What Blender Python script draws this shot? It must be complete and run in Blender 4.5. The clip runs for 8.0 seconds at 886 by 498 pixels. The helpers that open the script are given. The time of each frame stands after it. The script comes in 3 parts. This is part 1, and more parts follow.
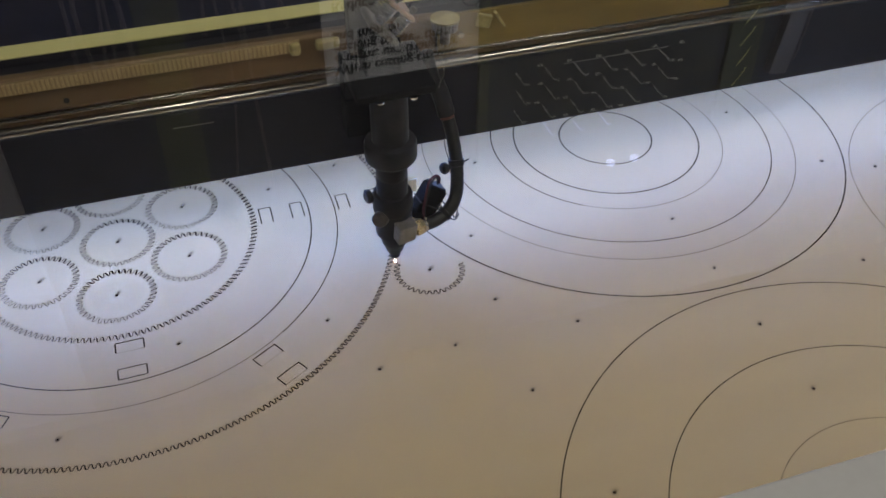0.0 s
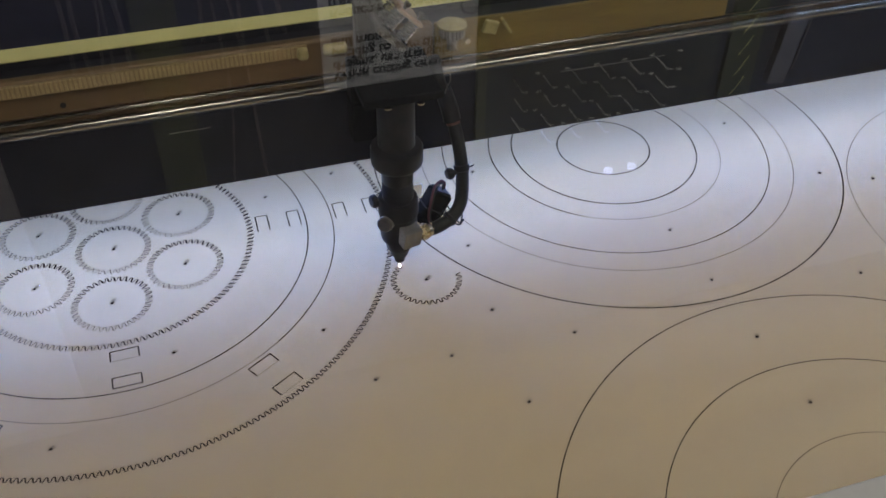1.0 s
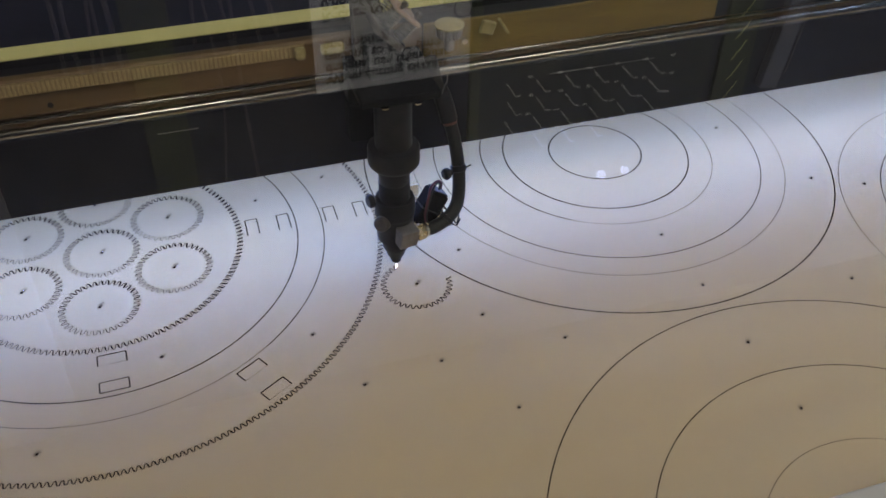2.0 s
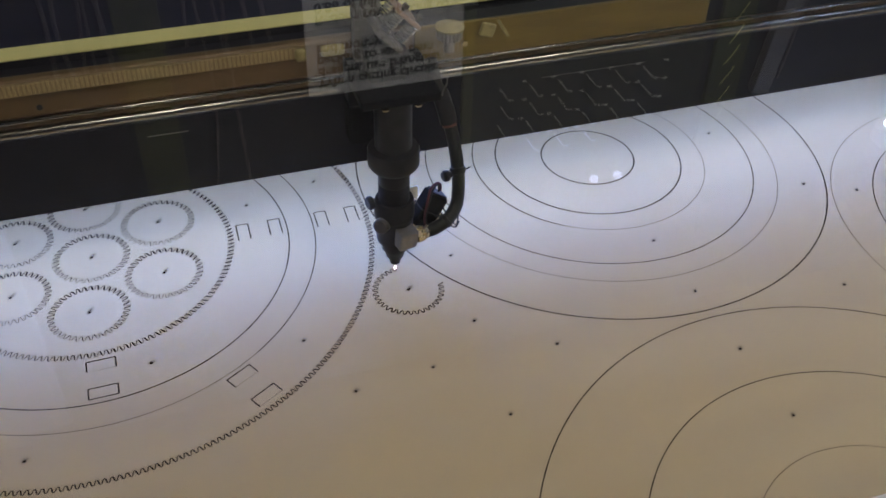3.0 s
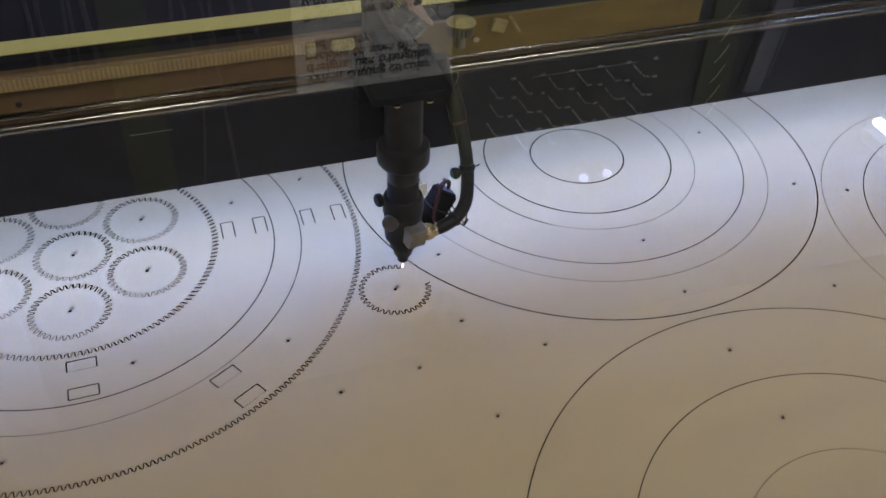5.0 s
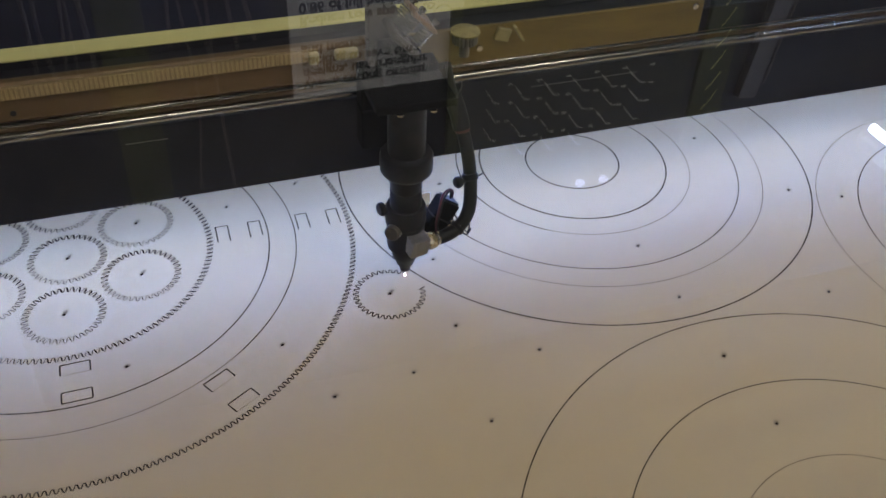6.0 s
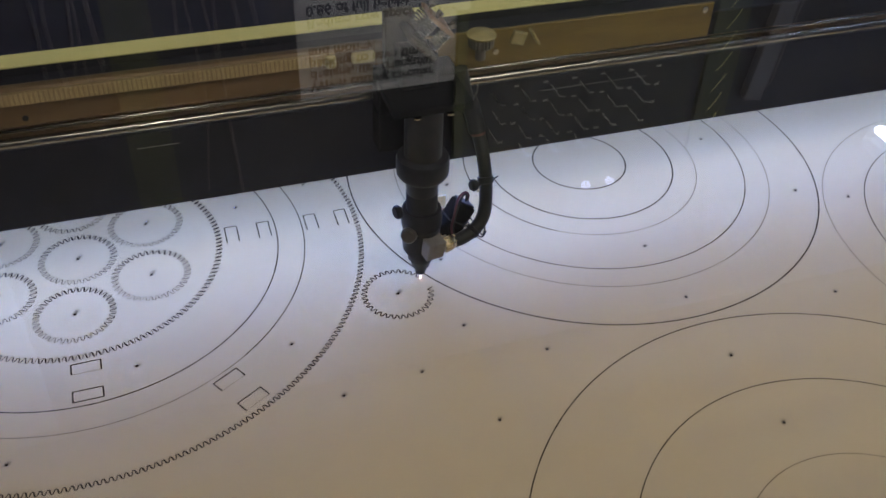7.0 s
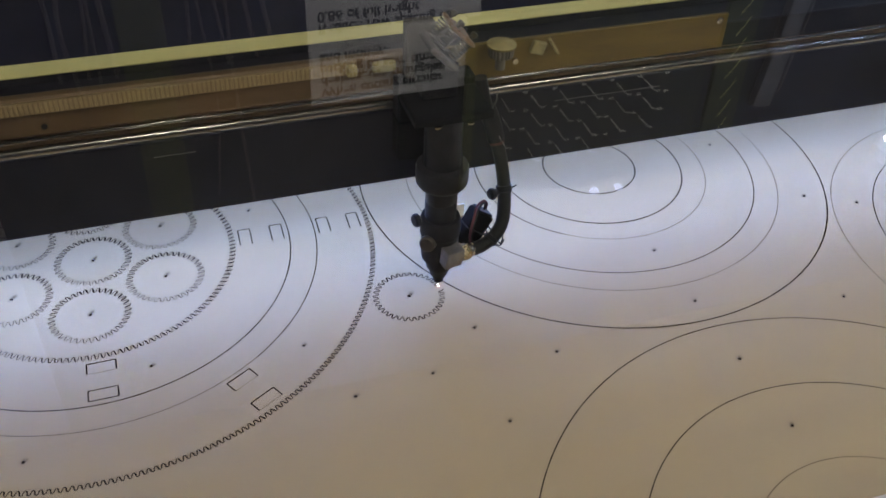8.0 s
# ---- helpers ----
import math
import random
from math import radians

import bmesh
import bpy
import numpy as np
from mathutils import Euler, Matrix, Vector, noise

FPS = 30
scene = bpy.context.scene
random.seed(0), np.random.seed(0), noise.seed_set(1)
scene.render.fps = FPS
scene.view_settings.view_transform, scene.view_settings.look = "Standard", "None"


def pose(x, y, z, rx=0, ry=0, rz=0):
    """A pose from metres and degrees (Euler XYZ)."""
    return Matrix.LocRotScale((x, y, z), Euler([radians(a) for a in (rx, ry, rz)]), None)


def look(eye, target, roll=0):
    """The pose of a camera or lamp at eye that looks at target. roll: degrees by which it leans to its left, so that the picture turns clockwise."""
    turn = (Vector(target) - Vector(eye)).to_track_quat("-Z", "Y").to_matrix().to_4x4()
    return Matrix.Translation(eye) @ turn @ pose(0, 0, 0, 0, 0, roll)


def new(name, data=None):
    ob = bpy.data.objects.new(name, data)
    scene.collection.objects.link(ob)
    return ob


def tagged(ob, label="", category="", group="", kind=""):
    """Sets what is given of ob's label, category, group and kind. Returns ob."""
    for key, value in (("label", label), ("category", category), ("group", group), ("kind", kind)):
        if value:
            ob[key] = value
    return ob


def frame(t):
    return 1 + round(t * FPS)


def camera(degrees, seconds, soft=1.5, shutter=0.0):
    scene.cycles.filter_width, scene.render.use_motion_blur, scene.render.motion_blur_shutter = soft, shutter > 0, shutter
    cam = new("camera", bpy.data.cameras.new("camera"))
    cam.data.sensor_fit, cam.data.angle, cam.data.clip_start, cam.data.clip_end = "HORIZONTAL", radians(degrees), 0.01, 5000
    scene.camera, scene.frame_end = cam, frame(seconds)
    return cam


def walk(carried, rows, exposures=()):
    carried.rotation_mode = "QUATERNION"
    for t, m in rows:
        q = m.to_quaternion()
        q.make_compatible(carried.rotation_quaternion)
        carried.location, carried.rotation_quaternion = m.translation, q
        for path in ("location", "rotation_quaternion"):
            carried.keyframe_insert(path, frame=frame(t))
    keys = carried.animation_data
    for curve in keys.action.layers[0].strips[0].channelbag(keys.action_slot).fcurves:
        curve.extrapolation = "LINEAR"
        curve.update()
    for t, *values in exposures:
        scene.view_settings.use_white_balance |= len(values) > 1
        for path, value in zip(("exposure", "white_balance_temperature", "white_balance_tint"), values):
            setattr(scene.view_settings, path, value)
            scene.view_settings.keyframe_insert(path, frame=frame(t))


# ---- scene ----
cam = camera(49.7, 8.0, soft=1.65)
PATH = [
    (0, (-0.186, -0.624, 0.594), (0.271, 0.81, -0.7185), 0.1),
    (0.5, (-0.184, -0.62, 0.596), (0.276, 0.814, -0.7155), 0.5),
    (1, (-0.185, -0.619, 0.596), (0.281, 0.819, -0.7095), 0.7),
    (1.5, (-0.183, -0.618, 0.595), (0.288, 0.82, -0.7075), 0.9),
    (3, (-0.178, -0.613, 0.594), (0.315, 0.825, -0.7015), 1.6),
    (3.5, (-0.177, -0.61, 0.593), (0.318, 0.825, -0.7045), 1.8),
    (4, (-0.173, -0.605, 0.59), (0.326, 0.824, -0.7115), 2),
    (4.5, (-0.173, -0.605, 0.588), (0.333, 0.823, -0.7125), 2.1),
    (6, (-0.171, -0.606, 0.588), (0.349, 0.827, -0.7025), 2.7),
    (6.5, (-0.17, -0.611, 0.59), (0.348, 0.827, -0.6965), 2.5),
    (7, (-0.175, -0.61, 0.589), (0.336, 0.83, -0.6975), 2.4),
    (7.5, (-0.179, -0.612, 0.591), (0.323, 0.834, -0.6915), 2.4),
    (8, (-0.181, -0.617, 0.592), (0.318, 0.836, -0.6845), 2.3),
]
walk(cam, [(t, look(eye, target, roll)) for t, eye, target, roll in PATH])

# the nozzle's way along the small gear's outline: bearing by time, tooth shape, places
ANGLE_T = [0.0, 0.5, 1.0, 1.5, 3.0, 3.5, 4.0, 4.5, 6.0, 6.5, 7.0, 7.5, 8.0]
ANGLE_A = [143.2, 135.6, 126.8, 120.6, 96.5, 88.0, 79.8, 70.4, 44.6, 37.2, 29.5, 19.0, 11.3]
GEAR_MEAN, GEAR_DEPTH, GEAR_TEETH, GEAR_PHASE = 0.0302, 0.0022, 35, 55
HEAD_ROWS = [
    (0.0, -0.0271, 0.0203), (0.2, -0.0226, 0.0186), (0.5, -0.0230, 0.0225), (0.7, -0.0207, 0.0235), (1.0, -0.0185, 0.0247), (1.2, -0.0176, 0.0267),
    (1.5, -0.0152, 0.0257), (1.7, -0.0133, 0.0261), (1.8, -0.0129, 0.0273), (1.9, -0.0125, 0.0287), (2.0, -0.0115, 0.0286), (2.1, -0.0097, 0.0265),
    (2.2, -0.0088, 0.0266), (2.3, -0.0085, 0.0284), (2.4, -0.0083, 0.0311), (2.5, -0.0074, 0.0315), (2.6, -0.0060, 0.0293), (2.7, -0.0048, 0.0279),
    (2.8, -0.0040, 0.0280), (3.0, -0.0036, 0.0316), (3.2, -0.0006, 0.0302), (3.5, 0.0010, 0.0291), (3.7, 0.0033, 0.0305), (4.0, 0.0049, 0.0271),
    (4.2, 0.0076, 0.0283), (4.5, 0.0100, 0.0281), (4.7, 0.0119, 0.0262), (4.8, 0.0131, 0.0269), (4.9, 0.0144, 0.0277), (5.0, 0.0154, 0.0278),
    (5.1, 0.0147, 0.0250), (5.2, 0.0148, 0.0238), (5.3, 0.0155, 0.0235), (5.4, 0.0172, 0.0246), (5.5, 0.0191, 0.0259), (5.6, 0.0193, 0.0248),
    (5.7, 0.0192, 0.0234), (5.8, 0.0194, 0.0224), (6.0, 0.0201, 0.0198), (6.2, 0.0233, 0.0206), (6.5, 0.0219, 0.0166), (6.7, 0.0243, 0.0163),
    (7.0, 0.0255, 0.0144), (7.2, 0.0253, 0.0104), (7.5, 0.0291, 0.0100), (7.7, 0.0273, 0.0093), (8.0, 0.0294, 0.0059),
]

# ---- light ----
world = bpy.data.worlds.new("room_air")
scene.world = world
world.use_nodes = True
world.node_tree.nodes["Background"].inputs[0].default_value = (0.9, 0.85, 0.75, 1)
world.node_tree.nodes["Background"].inputs[1].default_value = 0.02


def area_lamp(name, m, sx, sy, power, colour, spread=180):
    d = bpy.data.lights.new(name, "AREA")
    d.shape, d.size, d.size_y, d.energy, d.color, d.spread = "RECTANGLE", sx, sy, power, colour, radians(spread)
    ob = new(name, d)
    ob.matrix_world = m
    return ob


# unseen fill light, added to brighten the wall that the lid mirrors
area_lamp("wall_fill_light", look((0.30, 0.20, 1.63), (0.30, 0.85, 0.95)), 1.5, 0.12, 4.8, (1.0, 0.95, 0.86), 100)
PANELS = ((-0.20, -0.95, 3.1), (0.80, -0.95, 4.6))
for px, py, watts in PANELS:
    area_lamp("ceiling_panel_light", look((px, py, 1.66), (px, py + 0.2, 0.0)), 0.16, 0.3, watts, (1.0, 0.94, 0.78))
scene.view_settings.exposure = 0.0


# ---- materials ----
def mat(name, a, b=None, rough=0.5, metal=0.0, scale=30.0, stretch=(1, 1, 1), bump=0.0, fine=400.0, rough_var=0.1, spec=0.5):
    """Two colours mixed by noise at two scales, with roughness wear and fine relief, in metres."""
    m = bpy.data.materials.new(name)
    m.use_nodes = True
    nt = m.node_tree
    n, l = nt.nodes, nt.links
    p = n["Principled BSDF"]
    b = b or tuple(c * 0.8 for c in a)
    tc = n.new("ShaderNodeTexCoord")
    mp = n.new("ShaderNodeMapping")
    mp.inputs["Scale"].default_value = stretch
    l.new(tc.outputs["Object"], mp.inputs[0])
    n1, n2 = n.new("ShaderNodeTexNoise"), n.new("ShaderNodeTexNoise")
    n1.inputs["Scale"].default_value, n1.inputs["Detail"].default_value = scale, 5
    n2.inputs["Scale"].default_value, n2.inputs["Detail"].default_value = fine, 3
    l.new(mp.outputs[0], n1.inputs[0]), l.new(mp.outputs[0], n2.inputs[0])
    add = n.new("ShaderNodeMath")
    add.operation = "MULTIPLY_ADD"
    l.new(n2.outputs[0], add.inputs[0])
    add.inputs[1].default_value = 0.4
    l.new(n1.outputs[0], add.inputs[2])
    ramp = n.new("ShaderNodeValToRGB")
    ramp.color_ramp.elements[0].position, ramp.color_ramp.elements[1].position = 0.5, 0.9
    ramp.color_ramp.elements[0].color, ramp.color_ramp.elements[1].color = (*b, 1), (*a, 1)
    l.new(add.outputs[0], ramp.inputs[0])
    l.new(ramp.outputs[0], p.inputs["Base Color"])
    rr = n.new("ShaderNodeMapRange")
    rr.inputs[3].default_value, rr.inputs[4].default_value = max(rough - rough_var, 0.02), min(rough + rough_var, 1)
    l.new(n1.outputs[0], rr.inputs[0])
    l.new(rr.outputs[0], p.inputs["Roughness"])
    p.inputs["Metallic"].default_value, p.inputs["Specular IOR Level"].default_value = metal, spec
    if bump:
        bm_ = n.new("ShaderNodeBump")
        bm_.inputs["Strength"].default_value, bm_.inputs["Distance"].default_value = bump, 0.0005
        l.new(n2.outputs[0], bm_.inputs["Height"])
        l.new(bm_.outputs[0], p.inputs["Normal"])
    return m


def glow(name, colour, strength):
    m = bpy.data.materials.new(name)
    m.use_nodes = True
    p = m.node_tree.nodes["Principled BSDF"]
    p.inputs["Base Color"].default_value = (0.02, 0.02, 0.02, 1)
    p.inputs["Emission Color"].default_value = (*colour, 1)
    p.inputs["Emission Strength"].default_value = strength
    return m


def clear(name, colour, ior=1.49, rough=0.0):
    m = bpy.data.materials.new(name)
    m.use_nodes = True
    p = m.node_tree.nodes["Principled BSDF"]
    p.inputs["Base Color"].default_value = (*colour, 1)
    p.inputs["Transmission Weight"].default_value = 1.0
    p.inputs["IOR"].default_value, p.inputs["Roughness"].default_value = ior, rough
    return m


def burnt(name, colour, cover, scale=300.0, radius=0.0):
    """Scorched or sooty film: patchy cover over the wood, thinning towards the rim where a radius is given."""
    m = bpy.data.materials.new(name)
    m.use_nodes = True
    nt = m.node_tree
    n, l = nt.nodes, nt.links
    p = n["Principled BSDF"]
    p.inputs["Base Color"].default_value, p.inputs["Roughness"].default_value = (*colour, 1), 0.95
    p.inputs["Specular IOR Level"].default_value = 0.1
    tc = n.new("ShaderNodeTexCoord")
    no = n.new("ShaderNodeTexNoise")
    no.inputs["Scale"].default_value, no.inputs["Detail"].default_value = scale, 4
    l.new(tc.outputs["Object"], no.inputs[0])
    rg = n.new("ShaderNodeMapRange")
    rg.inputs[1].default_value, rg.inputs[2].default_value = 0.3, 0.65
    rg.inputs[3].default_value, rg.inputs[4].default_value = cover * 0.7, cover
    l.new(no.outputs[0], rg.inputs[0])
    out = rg.outputs[0]
    if radius:
        ln = n.new("ShaderNodeVectorMath")
        ln.operation = "LENGTH"
        l.new(tc.outputs["Object"], ln.inputs[0])
        fall = n.new("ShaderNodeMapRange")
        fall.inputs[1].default_value, fall.inputs[2].default_value = 0.0, radius
        fall.inputs[3].default_value, fall.inputs[4].default_value = 1.0, 0.0
        l.new(ln.outputs["Value"], fall.inputs[0])
        mu = n.new("ShaderNodeMath")
        mu.operation = "MULTIPLY"
        l.new(out, mu.inputs[0]), l.new(fall.outputs[0], mu.inputs[1])
        out = mu.outputs[0]
    l.new(out, p.inputs["Alpha"])
    return m


PLY = mat("birch_plywood", (0.56, 0.425, 0.235), (0.52, 0.39, 0.21), rough=0.55, scale=9, stretch=(0.35, 3.2, 1), bump=0.12, fine=160)
CHAR = burnt("charred_kerf", (0.032, 0.016, 0.008), 1.0, 120)
CHAR_FAINT = burnt("light_scorch", (0.045, 0.024, 0.012), 0.72, 60)
SOOT = burnt("soot_smear", (0.10, 0.055, 0.03), 0.07, 180)
SOOT_SPOT = burnt("soot_spot", (0.07, 0.04, 0.025), 0.75, 500, 0.0045)
BLACK = mat("black_anodised_aluminium", (0.022, 0.021, 0.024), (0.014, 0.014, 0.016), rough=0.45, scale=80, bump=0.05, spec=0.18)
BLACK_PAINT = mat("black_painted_steel", (0.018, 0.018, 0.026), (0.012, 0.012, 0.019), rough=0.5, scale=25, bump=0.1, spec=0.15)
RUBBER = mat("black_rubber_hose", (0.02, 0.02, 0.021), (0.012, 0.012, 0.012), rough=0.5, scale=60, bump=0.1, spec=0.25)
STEEL = mat("polished_steel", (0.34, 0.32, 0.295), (0.22, 0.20, 0.185), rough=0.13, rough_var=0.03, metal=1.0, scale=60, stretch=(0.1, 1, 1))
STEEL_SOFT = mat("brushed_steel", (0.40, 0.38, 0.36), (0.26, 0.24, 0.225), rough=0.2, rough_var=0.03, metal=1.0, scale=60, stretch=(0.1, 1, 1))
BRIGHT = mat("bright_steel", (0.75, 0.74, 0.72), (0.6, 0.6, 0.58), rough=0.18, metal=1.0, scale=90)
BRASS = mat("brass", (0.74, 0.62, 0.38), (0.52, 0.42, 0.24), rough=0.26, metal=1.0, scale=150)
NICKEL = mat("dull_nickel", (0.24, 0.215, 0.185), (0.16, 0.145, 0.125), rough=0.42, metal=0.6, scale=120, bump=0.1)
BRONZE = mat("bronze_anodised_face", (0.165, 0.10, 0.045), (0.115, 0.07, 0.031), rough=0.5, metal=0.2, scale=18, stretch=(0.25, 2, 2), bump=0.06)
OCHRE = mat("ochre_face", (0.20, 0.135, 0.030), (0.12, 0.08, 0.02), rough=0.5, scale=24, stretch=(0.3, 2, 2), bump=0.1)
# belt tan darkened: shade in the gaps between teeth is put into this colour
BELT_SHADED = mat("shaded_belt_backing", (0.29, 0.205, 0.10), (0.22, 0.155, 0.075), rough=0.8, scale=60)
BELT = mat("tan_belt", (0.40, 0.295, 0.145), (0.32, 0.23, 0.11), rough=0.7, scale=60, bump=0.2)
CREAM = mat("cream_painted_strip", (0.72, 0.68, 0.30), (0.64, 0.59, 0.25), rough=0.55, scale=12, stretch=(0.3, 2, 2), bump=0.05)
TAN = mat("tan_plastic", (0.36, 0.30, 0.13), (0.24, 0.195, 0.08), rough=0.6, scale=90)
COPPER = mat("copper_tinted_plate", (0.45, 0.30, 0.20), (0.33, 0.22, 0.15), rough=0.4, metal=0.5, scale=90)
WHITE_FRAME = mat("white_powder_coat", (0.86, 0.83, 0.80), (0.80, 0.77, 0.74), rough=0.5, scale=14, bump=0.15)
MATT_BLACK = mat("matt_black_paint", (0.008, 0.008, 0.009), (0.005, 0.005, 0.006), rough=0.75, scale=40, spec=0.08)
CABINET = mat("grey_cabinet_steel", (0.10, 0.10, 0.105), (0.07, 0.07, 0.075), rough=0.6, scale=12, bump=0.1)
BED = mat("dark_honeycomb_bed", (0.06, 0.055, 0.05), (0.03, 0.03, 0.03), rough=0.6, scale=200)
ACRYLIC = clear("clear_acrylic", (0.985, 0.985, 0.975))
MODULE = mat("black_module_shell", (0.011, 0.011, 0.012), (0.006, 0.006, 0.006), rough=0.8, scale=90, spec=0.06)
RED_WIRE = mat("red_wire", (0.075, 0.014, 0.024), rough=0.6)
RED_BAND = mat("dark_red_band", (0.11, 0.028, 0.022), rough=0.5)
DULL_BROWN = mat("tarnished_plug", (0.10, 0.085, 0.07), (0.06, 0.052, 0.045), rough=0.5, metal=0.4, scale=150)
PAPER = mat("white_paper", (0.60, 0.60, 0.61), (0.50, 0.50, 0.52), rough=0.8, scale=20)
INK = mat("black_ink", (0.03, 0.03, 0.035), rough=0.7)
WALL = mat("charcoal_wall_paint", (0.024, 0.023, 0.029), (0.015, 0.0145, 0.0185), rough=0.8, scale=4, bump=0.2)
PALE_WALL = mat("off_white_wall_paint", (0.55, 0.50, 0.44), (0.48, 0.44, 0.38), rough=0.85, scale=3, bump=0.2)
OLIVE = mat("olive_green_board", (0.062, 0.072, 0.016), (0.038, 0.045, 0.011), rough=0.7, scale=8, bump=0.2)
MOSS = mat("moss_green_paint", (0.085, 0.098, 0.026), (0.05, 0.06, 0.018), rough=0.6, scale=14, bump=0.2)
GREY_BOARD = mat("grey_board", (0.17, 0.165, 0.17), (0.13, 0.125, 0.13), rough=0.7, scale=9)
PALE_BOARD = mat("pale_grey_board", (0.30, 0.29, 0.29), (0.24, 0.23, 0.23), rough=0.7, scale=9)
PEG = mat("dark_pegboard", (0.038, 0.044, 0.024), (0.014, 0.016, 0.014), rough=0.7, scale=28, bump=0.2)
CABLE = mat("hanging_cable", (0.12, 0.115, 0.11), (0.06, 0.055, 0.055), rough=0.5, scale=30)
YELLOW = mat("yellow_wire", (0.75, 0.68, 0.28), rough=0.4)
ZINC = mat("zinc_plated_wire", (0.80, 0.79, 0.75), (0.38, 0.37, 0.35), rough=0.5, scale=22)
CONCRETE = mat("concrete_floor", (0.25, 0.24, 0.22), (0.18, 0.17, 0.16), rough=0.8, scale=5, bump=0.3)
LED = glow("led_diffuser", (0.262, 0.410, 1.0), 38.5)
TUBE_GLOW = glow("lit_tube", (0.50, 0.66, 1.0), 36.0)
BULB_GLOW = glow("lit_bulb", (1.0, 0.97, 0.92), 1.3)
SPARK = glow("cutting_glow", (1.0, 0.86, 0.95), 12.0)


# ---- mesh helpers ----
def part(name, bm, material, parent=None, label="", smooth=False, at=None):
    me = bpy.data.meshes.new(name)
    bmesh.ops.recalc_face_normals(bm, faces=bm.faces[:])
    bm.to_mesh(me)
    bm.free()
    me.materials.append(material)
    if smooth:
        for f in me.polygons:
            f.use_smooth = True
        me.set_sharp_from_angle(angle=radians(35))
    ob = new(name, me)
    ob.parent = parent
    if at is not None:
        ob.matrix_basis = at
    if label:
        tagged(ob, label)
    return ob


def thing(name, label, category, group="", kind="", m=None):
    ob = tagged(new(name), label, category, group, kind)
    ob.empty_display_size = 0.02
    if m is not None:
        ob.matrix_basis = m
    return ob


def box(x0, x1, y0, y1, z0, z1, bevel=0.0, seg=2, bm=None):
    own = bm is None
    bm = bm or bmesh.new()
    m = Matrix.Translation(((x0 + x1) / 2, (y0 + y1) / 2, (z0 + z1) / 2)) @ Matrix.Diagonal((x1 - x0, y1 - y0, z1 - z0, 1))
    made = bmesh.ops.create_cube(bm, size=1, matrix=m)
    if bevel and own:
        bmesh.ops.bevel(bm, geom=bm.edges[:], offset=bevel, segments=seg, affect="EDGES", profile=0.5)
    return bm


def lathe(profile, n=40, bm=None, m=None):
    """Turned solid about z from (radius, z) pairs, closed at both ends."""
    bm = bm or bmesh.new()
    m = m or Matrix()
    rings = [[bm.verts.new(m @ Vector((r * math.cos(2 * math.pi * i / n), r * math.sin(2 * math.pi * i / n), z))) for i in range(n)] for r, z in profile]
    for a, b in zip(rings, rings[1:]):
        for i in range(n):
            bm.faces.new((a[i], a[(i + 1) % n], b[(i + 1) % n], b[i]))
    bm.faces.new(rings[0][::-1]), bm.faces.new(rings[-1])
    return bm


def spline(points, per=8):
    pts = [Vector(p) for p in points]
    pts = [2 * pts[0] - pts[1]] + pts + [2 * pts[-1] - pts[-2]]
    out = []
    for i in range(1, len(pts) - 2):
        p0, p1, p2, p3 = pts[i - 1:i + 3]
        for k in range(per):
            t = k / per
            out.append(0.5 * (2 * p1 + (p2 - p0) * t + (2 * p0 - 5 * p1 + 4 * p2 - p3) * t * t + (3 * p1 - p0 - 3 * p2 + p3) * t ** 3))
    return out + [pts[-2]]


def tube(points, r, n=12, per=8, bm=None, smooth_path=True):
    bm = bm or bmesh.new()
    pts = spline(points, per) if smooth_path else [Vector(p) for p in points]
    side = Vector((0.31, 0.52, 0.79)).normalized()
    rings = []
    for i, p in enumerate(pts):
        d = (pts[min(i + 1, len(pts) - 1)] - pts[max(i - 1, 0)]).normalized()
        side = (side - d * side.dot(d)).normalized()
        up = d.cross(side)
        rings.append([bm.verts.new(p + r * (math.cos(2 * math.pi * k / n) * side + math.sin(2 * math.pi * k / n) * up)) for k in range(n)])
    for a, b in zip(rings, rings[1:]):
        for k in range(n):
            bm.faces.new((a[k], a[(k + 1) % n], b[(k + 1) % n], b[k]))
    bm.faces.new(rings[0][::-1]), bm.faces.new(rings[-1])
    return bm


def ribbon(points, half, z, closed=False, bm=None):
    """A flat strip of given half width along points in the plane."""
    bm = bm or bmesh.new()
    pts = [Vector((p[0], p[1])) for p in points]
    n = len(pts)
    pairs = []
    for i, p in enumerate(pts):
        a = pts[(i - 1) % n] if closed else pts[max(i - 1, 0)]
        b = pts[(i + 1) % n] if closed else pts[min(i + 1, n - 1)]
        d = (b - a).normalized()
        s = Vector((-d.y, d.x)) * (half[i] if isinstance(half, list) else half)
        pairs.append((bm.verts.new((p.x + s.x, p.y + s.y, z)), bm.verts.new((p.x - s.x, p.y - s.y, z))))
    for i in range(n if closed else n - 1):
        a, b = pairs[i], pairs[(i + 1) % n]
        bm.faces.new((a[0], b[0], b[1], a[1]))
    return bm


def arc(cx, cy, r, a0=0.0, a1=360.0, step=1.5):
    n = max(2, int(abs(a1 - a0) / step))
    return [(cx + r * math.cos(radians(a0 + (a1 - a0) * i / n)), cy + r * math.sin(radians(a0 + (a1 - a0) * i / n))) for i in range(n + 1)]


def tooth_radius(deg, mean, depth, teeth, phase):
    return mean + depth * math.tanh(1.9 * math.sin(radians(teeth * deg + phase))) / math.tanh(1.9)


